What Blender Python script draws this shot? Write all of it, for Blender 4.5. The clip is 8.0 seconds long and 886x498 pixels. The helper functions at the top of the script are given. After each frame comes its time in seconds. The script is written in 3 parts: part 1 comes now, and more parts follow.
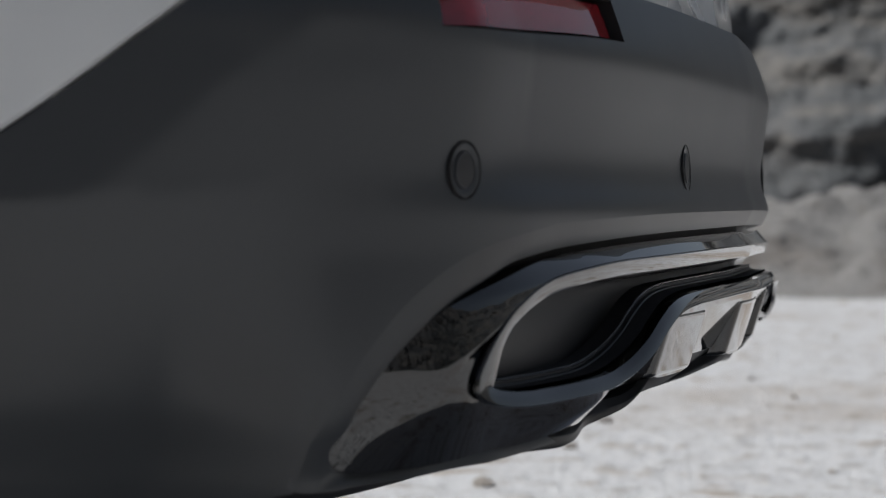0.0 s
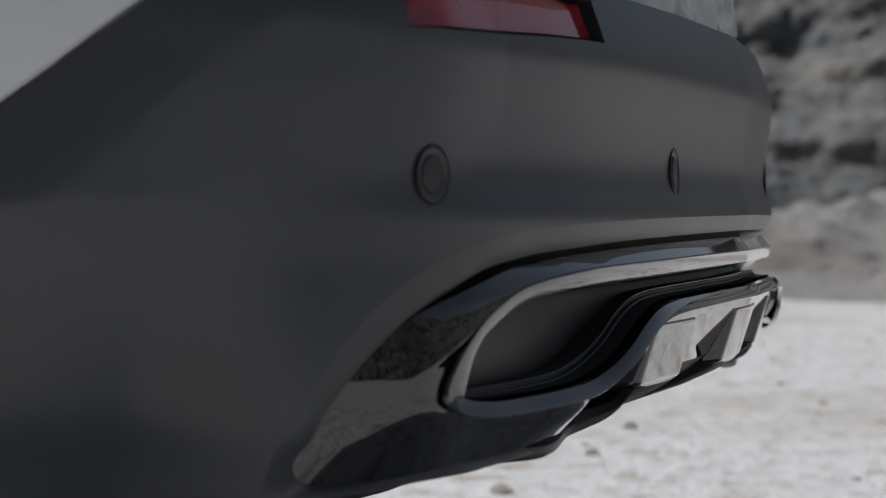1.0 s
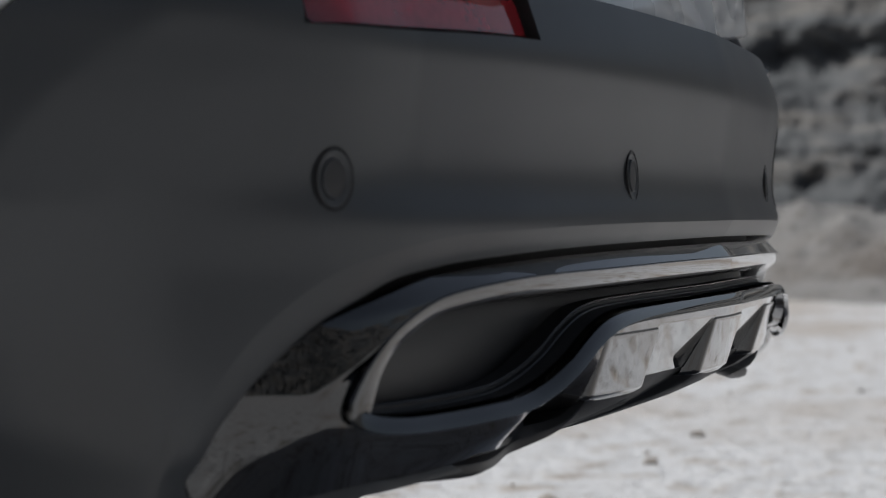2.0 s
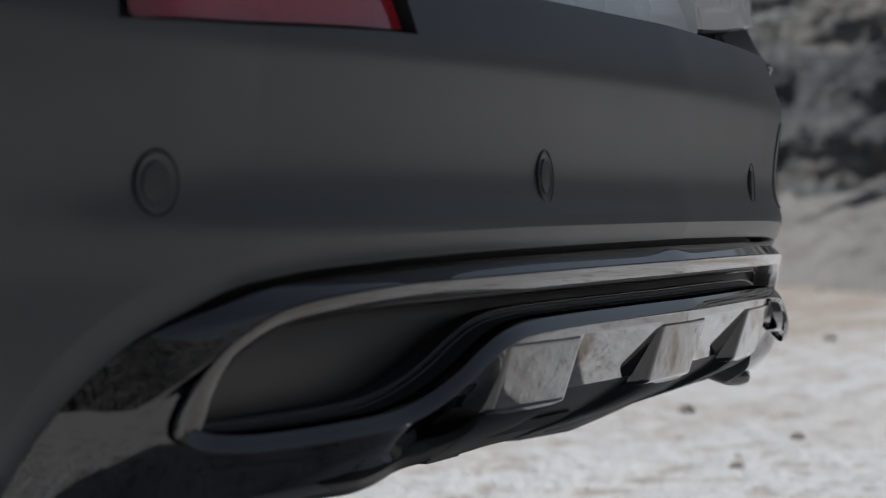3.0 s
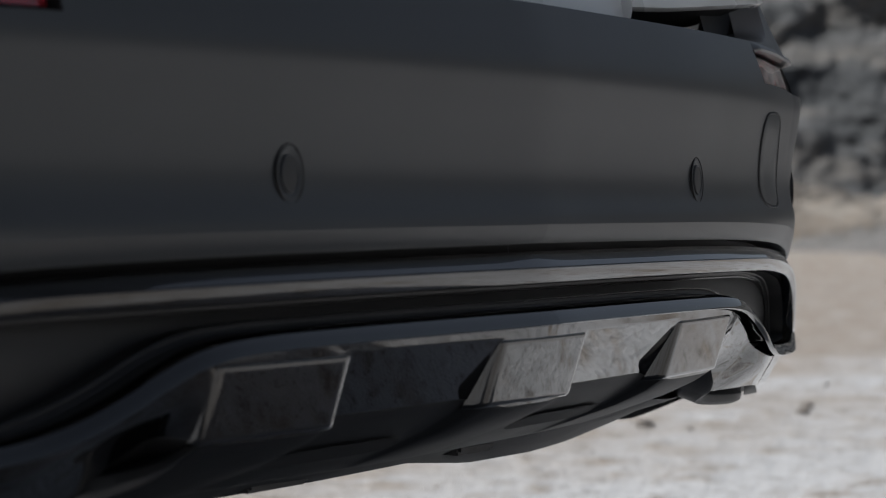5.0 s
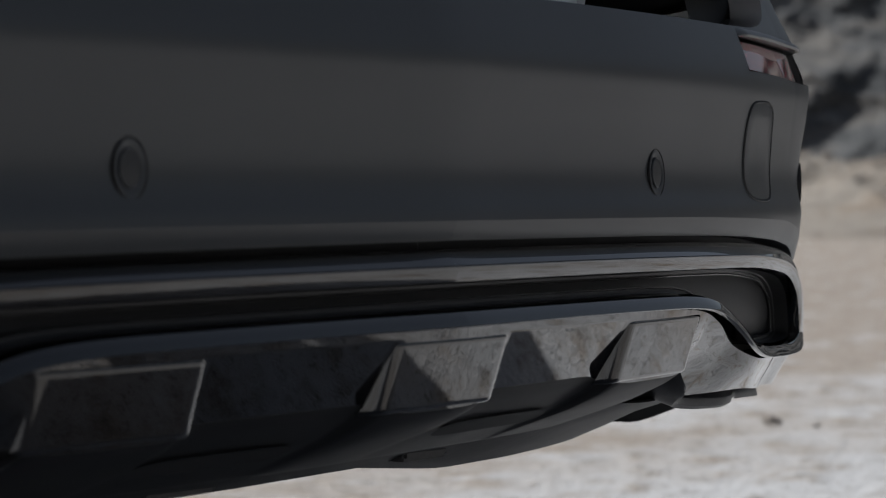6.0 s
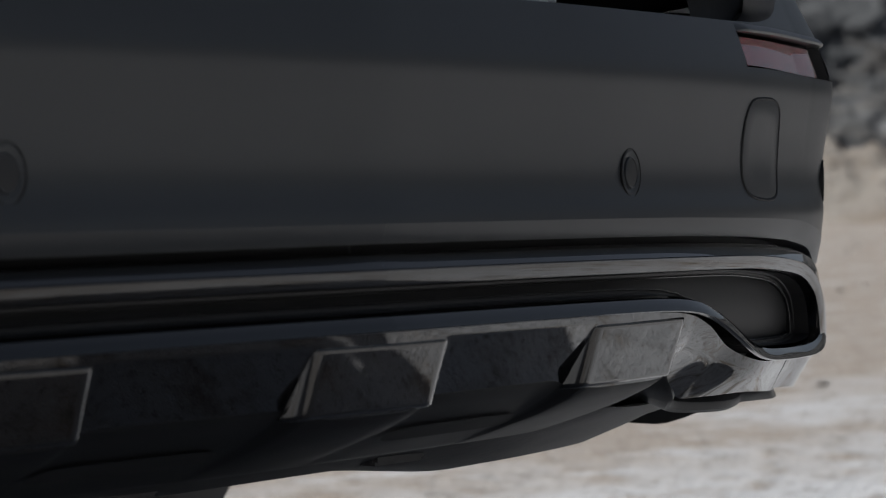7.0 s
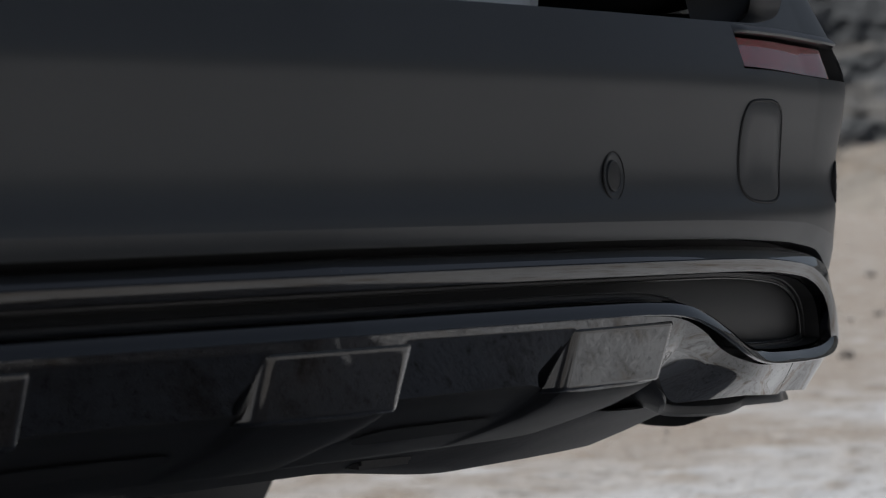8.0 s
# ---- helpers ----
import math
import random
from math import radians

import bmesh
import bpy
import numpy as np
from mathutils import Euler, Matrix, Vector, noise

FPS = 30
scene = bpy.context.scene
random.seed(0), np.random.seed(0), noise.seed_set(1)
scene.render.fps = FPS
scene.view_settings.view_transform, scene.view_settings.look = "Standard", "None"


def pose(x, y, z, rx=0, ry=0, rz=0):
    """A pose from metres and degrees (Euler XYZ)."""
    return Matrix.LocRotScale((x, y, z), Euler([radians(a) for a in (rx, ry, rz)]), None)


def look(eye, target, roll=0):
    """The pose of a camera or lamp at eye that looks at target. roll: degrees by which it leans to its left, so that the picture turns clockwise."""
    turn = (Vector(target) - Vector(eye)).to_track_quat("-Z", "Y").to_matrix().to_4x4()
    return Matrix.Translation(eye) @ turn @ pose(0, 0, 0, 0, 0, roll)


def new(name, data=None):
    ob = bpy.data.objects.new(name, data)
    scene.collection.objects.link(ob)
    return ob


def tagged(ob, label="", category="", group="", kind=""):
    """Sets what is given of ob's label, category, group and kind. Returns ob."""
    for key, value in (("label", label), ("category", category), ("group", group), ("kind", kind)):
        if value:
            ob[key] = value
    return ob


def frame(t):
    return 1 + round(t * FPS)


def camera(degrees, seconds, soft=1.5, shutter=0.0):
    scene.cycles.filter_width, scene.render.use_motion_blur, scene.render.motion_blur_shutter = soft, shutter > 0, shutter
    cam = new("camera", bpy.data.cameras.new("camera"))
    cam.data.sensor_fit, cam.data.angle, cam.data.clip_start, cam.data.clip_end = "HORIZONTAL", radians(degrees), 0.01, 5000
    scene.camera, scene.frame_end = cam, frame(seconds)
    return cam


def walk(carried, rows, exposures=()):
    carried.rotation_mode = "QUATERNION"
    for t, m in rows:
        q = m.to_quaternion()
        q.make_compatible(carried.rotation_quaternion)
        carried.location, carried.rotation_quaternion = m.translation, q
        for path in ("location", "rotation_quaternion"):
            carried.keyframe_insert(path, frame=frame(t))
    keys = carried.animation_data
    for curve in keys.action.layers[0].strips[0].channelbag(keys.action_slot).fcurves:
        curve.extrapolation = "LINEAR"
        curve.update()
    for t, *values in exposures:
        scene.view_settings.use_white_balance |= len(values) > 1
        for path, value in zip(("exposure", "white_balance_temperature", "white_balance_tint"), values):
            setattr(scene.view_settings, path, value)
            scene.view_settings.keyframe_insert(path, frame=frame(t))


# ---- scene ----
# The rear of a car standing in a quarry, passed by a camera on a slider. x: across the car, y: towards its front, z: up.
cam = camera(19.0, 8.0, soft=1.1)
cam.data.dof.use_dof = True
cam.data.dof.focus_distance = 2.25
cam.data.dof.aperture_fstop = 10.5
ROWS = [
    (0.0, -2.4929, -0.2692, 0.5192, -77.766, -0.926, 0.051),
    (0.5, -2.4771, -0.2819, 0.5210, -77.443, -0.930, 0.036),
    (1.0, -2.4376, -0.3069, 0.5201, -76.830, -0.840, 0.130),
    (1.5, -2.3831, -0.3484, 0.5190, -75.815, -0.735, 0.204),
    (3.0, -2.1627, -0.5789, 0.5255, -70.367, -0.820, 0.400),
    (3.5, -2.0694, -0.6558, 0.5252, -68.437, -0.775, 0.520),
    (4.0, -1.9690, -0.7408, 0.5275, -66.104, -0.816, 0.450),
    (4.5, -1.8692, -0.8168, 0.5295, -63.866, -0.889, 0.300),
    (6.0, -1.5610, -1.0283, 0.5325, -56.961, -1.153, 0.314),
    (6.5, -1.4819, -1.1011, 0.5366, -54.485, -1.273, 0.364),
    (7.0, -1.4106, -1.1834, 0.5415, -51.838, -1.389, 0.414),
    (7.5, -1.3579, -1.2468, 0.5462, -49.832, -1.481, 0.470),
    (8.0, -1.3237, -1.2813, 0.5490, -48.650, -1.520, 0.497),
]
walk(cam, [(t, pose(x, y, z, 90 + pitch, roll, yaw)) for t, x, y, z, yaw, pitch, roll in ROWS],
     exposures=[(0.0, 0.0, 6350, 9), (3.0, 0.0, 6350, 9), (4.7, -0.04, 6350, 9), (6.0, -0.10, 6350, 9), (8.0, -0.17, 6350, 9)])

# ---- light ----
world = bpy.data.worlds.new("overcast_sky")
scene.world = world
world.use_nodes = True
wn, wl = world.node_tree.nodes, world.node_tree.links
sky = wn.new("ShaderNodeTexSky")
sky.sky_type, sky.sun_disc = "NISHITA", False
sky.sun_elevation, sky.sun_rotation = radians(51), radians(2)
sky.dust_density, sky.air_density = 4.0, 1.0
haze = wn.new("ShaderNodeHueSaturation")
haze.inputs["Saturation"].default_value = 0.62
wl.new(sky.outputs["Color"], haze.inputs["Color"])
wl.new(haze.outputs["Color"], wn["Background"].inputs["Color"])
wn["Background"].inputs["Strength"].default_value = 0.058
sun = new("sun", bpy.data.lights.new("sun", "SUN"))
sun.data.energy, sun.data.angle, sun.data.color = 3.55, radians(0.9), (1.0, 0.97, 0.93)
sun.matrix_world = look((0.28, 7.99, 9.88), (0, 0, 0))


# ---- materials ----
def material(name, colour, rough=0.5, ior=1.5, metal=0.0, coat=0.0, grain=0.0, grain_scale=900.0, stain=0.0, stain_scale=6.0, bump=0.0, bump_scale=900.0, dark=0.6):
    """A surface with fine grain, wider stains and relief."""
    m = bpy.data.materials.new(name)
    m.use_nodes = True
    n, l = m.node_tree.nodes, m.node_tree.links
    b = n["Principled BSDF"]
    b.inputs["Base Color"].default_value = (*colour, 1)
    b.inputs["Roughness"].default_value = rough
    b.inputs["Metallic"].default_value = metal
    b.inputs["IOR"].default_value = ior
    b.inputs["Coat Weight"].default_value = coat
    b.inputs["Coat Roughness"].default_value = 0.03
    b.inputs["Coat IOR"].default_value = 1.85
    co = n.new("ShaderNodeTexCoord")
    if stain or grain:
        small, wide = n.new("ShaderNodeTexNoise"), n.new("ShaderNodeTexNoise")
        for tex, sc, det in ((small, grain_scale, 3), (wide, stain_scale, 6)):
            tex.inputs["Scale"].default_value, tex.inputs["Detail"].default_value = sc, det
            l.new(co.outputs["Object"], tex.inputs["Vector"])
        mix1, mix2 = n.new("ShaderNodeMix"), n.new("ShaderNodeMix")
        for mx in (mix1, mix2):
            mx.data_type = "RGBA"
            mx.blend_type = "MIX"
        r1, r2 = n.new("ShaderNodeMapRange"), n.new("ShaderNodeMapRange")
        for r, amount in ((r1, stain), (r2, grain)):
            r.inputs["From Min"].default_value, r.inputs["From Max"].default_value = 0.35, 0.7
            r.inputs["To Max"].default_value = amount
        l.new(wide.outputs["Fac"], r1.inputs["Value"])
        l.new(small.outputs["Fac"], r2.inputs["Value"])
        l.new(r1.outputs["Result"], mix1.inputs["Factor"])
        l.new(r2.outputs["Result"], mix2.inputs["Factor"])
        mix1.inputs["A"].default_value = (*colour, 1)
        mix1.inputs["B"].default_value = (*[c * dark for c in colour], 1)
        mix2.inputs["B"].default_value = (*[min(1, c * 1.5) for c in colour], 1)
        l.new(mix1.outputs["Result"], mix2.inputs["A"])
        l.new(mix2.outputs["Result"], b.inputs["Base Color"])
        rr = n.new("ShaderNodeMapRange")
        rr.inputs["To Min"].default_value, rr.inputs["To Max"].default_value = rough * 0.88, min(1, rough * 1.12)
        l.new(wide.outputs["Fac"], rr.inputs["Value"])
        l.new(rr.outputs["Result"], b.inputs["Roughness"])
    if bump:
        tex, bp = n.new("ShaderNodeTexNoise"), n.new("ShaderNodeBump")
        tex.inputs["Scale"].default_value, tex.inputs["Detail"].default_value = bump_scale, 4
        bp.inputs["Strength"].default_value, bp.inputs["Distance"].default_value = bump, 0.002
        l.new(co.outputs["Object"], tex.inputs["Vector"])
        l.new(tex.outputs["Fac"], bp.inputs["Height"])
        l.new(bp.outputs["Normal"], b.inputs["Normal"])
    return m


SATIN = material("satin_dark_grey_paint", (0.0485, 0.052, 0.0565), 0.33, ior=1.52, grain=0.25, grain_scale=1500, stain=0.3, stain_scale=5, bump=0.02, bump_scale=1800)
GLOSS = material("gloss_black_plastic", (0.0018, 0.0018, 0.002), 0.03, coat=1.0, stain=0.4, stain_scale=9)
GLOSS.node_tree.nodes["Principled BSDF"].inputs["Coat IOR"].default_value = 1.57
GLOSS.node_tree.nodes["Principled BSDF"].inputs["Coat Roughness"].default_value = 0.012
MATTE = material("matte_black_plastic", (0.030, 0.030, 0.031), 0.42, grain=0.3, stain=0.3, bump=0.08, bump_scale=2500)
# paler and glossier than MATTE, for the bead that imitates an edge highlight
EDGE_GLINT = material("satin_black_glint", (0.045, 0.045, 0.046), 0.22, grain=0.2)
RUBBER = material("dark_rubber", (0.010, 0.010, 0.011), 0.6, grain=0.3, stain=0.3)
SILVER = material("pale_silver_paint", (0.80, 0.82, 0.83), 0.28, coat=0.8, grain=0.2, grain_scale=2500, stain=0.15)
RED = material("red_lens_plastic", (0.34, 0.016, 0.026), 0.08, coat=1.0, grain=0.3, grain_scale=160, stain=0.3, stain_scale=30, bump=0.003, bump_scale=180)
RED.node_tree.nodes["Principled BSDF"].inputs["Coat IOR"].default_value = 1.9
FLOORPAN = material("coarse_black_plastic", (0.008, 0.008, 0.0085), 0.46, grain=0.4, grain_scale=700, stain=0.5, stain_scale=14, bump=0.05, bump_scale=900)
UNDER = material("dusty_underbody_plastic", (0.03, 0.03, 0.032), 0.55, grain=0.5, grain_scale=300, stain=0.6, stain_scale=12, bump=0.2, bump_scale=120)


# ---- shared shape helpers ----
def curve_through(points, steps=12):
    """A smooth line through the points given."""
    p = np.array(points, float)
    q = np.vstack([2 * p[0] - p[1], p, 2 * p[-1] - p[-2]])
    out = []
    for i in range(1, len(p)):
        a, b, c, d = q[i - 1:i + 3]
        for u in np.linspace(0, 1, steps, endpoint=False):
            out.append(0.5 * (2 * b + (c - a) * u + (2 * a - 5 * b + 4 * c - d) * u * u + (3 * b - a - 3 * c + d) * u ** 3))
    out.append(p[-1])
    return np.array(out)


PLAN = curve_through([(0, -.019), (.33, -.003), (.55, .0235), (.70, .0575), (.765, .079), (.792, .093), (.82, .118), (.86, .165), (.91, .24), (.955, .33), (.99, .46), (1.01, .7), (1.02, 1.2), (1.02, 2.4), (1.01, 3.6), (.97, 4.15), (.85, 4.5), (.55, 4.66), (0, 4.70)], 40)
def eased(line, reach, step=.004):
    """The same line, evenly spaced and rounded over that reach."""
    a = np.r_[0, np.cumsum(np.hypot(*np.diff(line, axis=0).T))]
    u = np.arange(0, a[-1], step)
    p = np.stack([np.interp(u, a, line[:, k]) for k in (0, 1)], 1)
    n = int(reach / step)
    w = np.exp(-0.5 * (np.arange(-3 * n, 3 * n + 1) / n) ** 2)
    w /= w.sum()
    q = np.vstack([p[3 * n:0:-1] * (-1, 1), p, p[-1] + (p[-1] - p[-2]) * np.arange(1, 3 * n + 1)[:, None]])
    return np.stack([np.convolve(q[:, k], w, "valid") for k in (0, 1)], 1)


PLAN = eased(PLAN, .02)
ARC = np.r_[0, np.cumsum(np.hypot(*np.diff(PLAN, axis=0).T))]
FWD = np.gradient(PLAN, ARC, axis=0)


def at(s, z, off=0.0):
    """The point at the arc length s (left: minus) round the car's rear, at the height z, off metres inside its line in plan."""
    a = abs(s)
    x, y = np.interp(a, ARC, PLAN[:, 0]), np.interp(a, ARC, PLAN[:, 1])
    tx, ty = np.interp(a, ARC, FWD[:, 0]), np.interp(a, ARC, FWD[:, 1])
    k = math.hypot(tx, ty)
    x, y = x - off * ty / k, y + off * tx / k
    return Vector((math.copysign(x, s), y, z))


def outward(s):
    a = abs(s)
    tx, ty = np.interp(a, ARC, FWD[:, 0]), np.interp(a, ARC, FWD[:, 1])
    return Vector((math.copysign(ty, s), -tx, 0)).normalized()


def part(name, bm, mat, parent=None, label="", smooth=True, angle=35):
    """Links a bmesh as one mesh object under a thing or under a part."""
    me = bpy.data.meshes.new(name)
    bmesh.ops.recalc_face_normals(bm, faces=bm.faces)
    for fc in bm.faces:
        fc.smooth = smooth
    if smooth:
        for e in bm.edges:
            if len(e.link_faces) == 2 and e.calc_face_angle(0) > radians(angle):
                e.smooth = False
    bm.to_mesh(me)
    bm.free()
    me.materials.append(mat)
    ob = new(name, me)
    if parent:
        ob.parent = parent
    if label:
        tagged(ob, label)
    return ob


def sheet(rows, closed=False, bm=None):
    """A bmesh skin over rows of points, each as long as the next."""
    bm = bm or bmesh.new()
    vs = [[bm.verts.new(p) for p in r] for r in rows]
    for a, b in zip(vs, vs[1:]):
        n = len(a)
        for i in range(n if closed else n - 1):
            j = (i + 1) % n
            try:
                bm.faces.new((a[i], a[j], b[j], b[i]))
            except ValueError:
                pass
    return bm


def box(lo, hi, bevel=0.0):
    bm = bmesh.new()
    bmesh.ops.create_cube(bm, size=1)
    for v in bm.verts:
        v.co = Vector([lo[i] + (v.co[i] + 0.5) * (hi[i] - lo[i]) for i in range(3)])
    if bevel:
        bmesh.ops.bevel(bm, geom=bm.edges[:], offset=bevel, segments=2, affect="EDGES")
    return bm


def tube(points, radius, sides=8, closed=False):
    """A round bead along a line of points."""
    pts = [Vector(p) for p in points]
    rings = []
    n = len(pts)
    for i, p in enumerate(pts):
        a = pts[i - 1] if (closed or i) else p
        b = pts[(i + 1) % n] if (closed or i < n - 1) else p
        t = (b - a).normalized()
        u = t.cross(Vector((0, 0, 1)))
        u = u.normalized() if u.length > 1e-4 else Vector((0, 1, 0))
        w = t.cross(u)
        rings.append([p + (u * math.cos(k) + w * math.sin(k)) * radius for k in [2 * math.pi * j / sides for j in range(sides)]])
    if closed:
        rings.append(rings[0])
    bm = sheet(rings, closed=True)
    if closed:
        bmesh.ops.remove_doubles(bm, verts=bm.verts, dist=1e-6)
    return bm


def resample(points, n):
    p = np.array(points, float)
    a = np.r_[0, np.cumsum(np.linalg.norm(np.diff(p, axis=0), axis=1))]
    u = np.linspace(0, a[-1], n)
    return np.stack([np.interp(u, a, p[:, k]) for k in range(p.shape[1])], 1)


def smoothstep(a, b, x):
    t = max(0.0, min(1.0, (x - a) / (b - a)))
    return t * t * (3 - 2 * t)


# ---- ground and quarry banks ----
def ground_material(name, pale, brown, grey, patch=0.35, stones=26.0, tracks=0.0):
    """Packed pale gravel with trodden brown patches and small dark stones."""
    m = bpy.data.materials.new(name)
    m.use_nodes = True
    n, l = m.node_tree.nodes, m.node_tree.links
    b = n["Principled BSDF"]
    b.inputs["Roughness"].default_value = 0.9
    co = n.new("ShaderNodeTexCoord")

    def noise_tex(scale, detail, rough=0.6, stretch=None):
        t = n.new("ShaderNodeTexNoise")
        t.inputs["Scale"].default_value, t.inputs["Detail"].default_value, t.inputs["Roughness"].default_value = scale, detail, rough
        if stretch:
            mp = n.new("ShaderNodeMapping")
            mp.inputs["Scale"].default_value = stretch
            mp.inputs["Rotation"].default_value = (0, 0, radians(25))
            l.new(co.outputs["Object"], mp.inputs["Vector"])
            l.new(mp.outputs["Vector"], t.inputs["Vector"])
        else:
            l.new(co.outputs["Object"], t.inputs["Vector"])
        return t.outputs["Fac"]

    def ramp(src, a, b2, top=1.0):
        r = n.new("ShaderNodeMapRange")
        r.inputs["From Min"].default_value, r.inputs["From Max"].default_value, r.inputs["To Max"].default_value = a, b2, top
        l.new(src, r.inputs["Value"])
        return r.outputs["Result"]

    def mix(fac, a, b2):
        x = n.new("ShaderNodeMix")
        x.data_type = "RGBA"
        l.new(fac, x.inputs["Factor"])
        for key, v in (("A", a), ("B", b2)):
            if isinstance(v, tuple):
                x.inputs[key].default_value = (*v, 1)
            else:
                l.new(v, x.inputs[key])
        return x.outputs["Result"]

    def add(a, b2, k):
        x = n.new("ShaderNodeMath")
        x.operation = "MULTIPLY_ADD"
        x.inputs[1].default_value = k
        l.new(b2, x.inputs[0])
        l.new(a, x.inputs[2])
        return x.outputs["Value"]

    wide, mid, fine = noise_tex(patch, 5), noise_tex(patch * 16, 7, 0.7), noise_tex(stones, 6, 0.75)
    soil = wide
    if tracks:
        # the gravel is browner towards the front of the car and along old wheel tracks
        sep, far = n.new("ShaderNodeSeparateXYZ"), n.new("ShaderNodeMapRange")
        l.new(co.outputs["Object"], sep.inputs["Vector"])
        far.inputs["From Min"].default_value, far.inputs["From Max"].default_value = 0.8, 5.5
        l.new(sep.outputs["Y"], far.inputs["Value"])
        soil = add(soil, far.outputs["Result"], tracks)
        mid = add(mid, far.outputs["Result"], 0.09)
        soil = add(soil, noise_tex(1.0, 4, 0.6, (0.25, 2.2, 1)), 0.25)
    c = mix(ramp(soil, 0.52 + (0.12 if tracks else 0), 0.70 + (0.12 if tracks else 0), 0.85), pale, brown)
    c = mix(ramp(mid, 0.54, 0.64, 0.85), c, brown)
    c = mix(ramp(noise_tex(patch * 11, 6, 0.65), 0.54, 0.64, 0.8), c, pale)
    c = mix(ramp(fine, 0.53, 0.70, 0.9), c, grey)
    grit = noise_tex(stones * 5, 5, 0.8)
    c = mix(ramp(grit, 0.55, 0.66, 0.75), c, grey)
    c = mix(ramp(grit, 0.46, 0.34, 0.6), c, pale)
    l.new(c, b.inputs["Base Color"])
    bp = n.new("ShaderNodeBump")
    bp.inputs["Strength"].default_value, bp.inputs["Distance"].default_value = 0.8, 0.03
    l.new(add(add(fine, mid, 1.5), grit, 0.25), bp.inputs["Height"])
    l.new(bp.outputs["Normal"], b.inputs["Normal"])
    return m


def strata_material():
    """Layered quarry rock: dark shale between pale and tan beds."""
    m = bpy.data.materials.new("layered_quarry_rock")
    m.use_nodes = True
    n, l = m.node_tree.nodes, m.node_tree.links
    b = n["Principled BSDF"]
    b.inputs["Roughness"].default_value = 0.95
    co, mp = n.new("ShaderNodeTexCoord"), n.new("ShaderNodeMapping")
    mp.inputs["Scale"].default_value = (0.12, 0.12, 0.7)
    l.new(co.outputs["Object"], mp.inputs["Vector"])
    t1, t2, t3 = [n.new("ShaderNodeTexNoise") for _ in range(3)]
    for t, sc, det in ((t1, 1.0, 7), (t2, 2.3, 6), (t3, 0.9, 8)):
        t.inputs["Scale"].default_value, t.inputs["Detail"].default_value, t.inputs["Roughness"].default_value = sc, det, 0.65
    l.new(mp.outputs["Vector"], t1.inputs["Vector"])
    l.new(mp.outputs["Vector"], t2.inputs["Vector"])
    l.new(co.outputs["Object"], t3.inputs["Vector"])
    ramp = n.new("ShaderNodeValToRGB")
    for pos, col in ((0.34, (0.05, 0.054, 0.059)), (0.44, (0.07, 0.075, 0.08)), (0.50, (0.108, 0.112, 0.117)), (0.55, (0.160, 0.152, 0.142)), (0.64, (0.08, 0.083, 0.086))):
        e = ramp.color_ramp.elements.new(pos)
        e.color = (*col, 1)
    l.new(t1.outputs["Fac"], ramp.inputs["Fac"])
    x = n.new("ShaderNodeMix")
    x.data_type, x.blend_type = "RGBA", "MIX"
    r = n.new("ShaderNodeMapRange")
    r.inputs["From Min"].default_value, r.inputs["From Max"].default_value, r.inputs["To Max"].default_value = 0.5, 0.72, 0.75
    l.new(t3.outputs["Fac"], r.inputs["Value"])
    l.new(r.outputs["Result"], x.inputs["Factor"])
    l.new(ramp.outputs["Color"], x.inputs["A"])
    x.inputs["B"].default_value = (0.038, 0.041, 0.045, 1)
    l.new(x.outputs["Result"], b.inputs["Base Color"])
    bp = n.new("ShaderNodeBump")
    bp.inputs["Strength"].default_value, bp.inputs["Distance"].default_value = 1.0, 0.4
    l.new(t2.outputs["Fac"], bp.inputs["Height"])
    l.new(bp.outputs["Normal"], b.inputs["Normal"])
    return m


PALE = ground_material("pale_packed_gravel", (0.60, 0.61, 0.63), (0.36, 0.30, 0.245), (0.17, 0.145, 0.12), patch=0.35, stones=11.0, tracks=0.62)
HEAP = ground_material("pale_spoil_heap_rock", (0.24, 0.236, 0.232), (0.15, 0.13, 0.113), (0.05, 0.05, 0.055), patch=0.9, stones=5.0)
BROWN = ground_material("brown_spoil_heap_earth", (0.33, 0.30, 0.265), (0.25, 0.195, 0.145), (0.07, 0.065, 0.06), patch=0.4, stones=2.2)
STRATA = strata_material()
STONE = material("pale_broken_stone", (0.36, 0.33, 0.30), 0.9, grain=0.5, grain_scale=60, stain=0.7, stain_scale=8, bump=0.6, bump_scale=40)


def land(x, y):
    """The ground's height: packed near the car, uneven further off."""
    r = math.hypot(x, y)
    h = 0.012 * noise.noise((x * 1.7, y * 1.7, 3.1)) + 0.006 * noise.noise((x * 6, y * 6, 8.0))
    h += 0.05 * smoothstep(6, 20, r) * noise.noise((x * 0.25, y * 0.25, 1.0))
    return h * (1 - smoothstep(60, 200, r))


def build_ground():
    radii = np.r_[0.02, np.linspace(0.4, 8, 40), np.geomspace(8.3, 60, 55), np.geomspace(70, 3000, 14)]
    turns = np.linspace(0, 2 * math.pi, 180, endpoint=False)
    rows = [[(r * math.cos(a), r * math.sin(a), land(r * math.cos(a), r * math.sin(a))) for a in turns] for r in radii]
    bm = sheet(rows, closed=True)
    bm.faces.new([v for v in bm.verts][:180])
    tagged(part("ground", bm, PALE), "pale packed gravel ground with brown trodden patches", "ground", kind="structure")


build_ground()


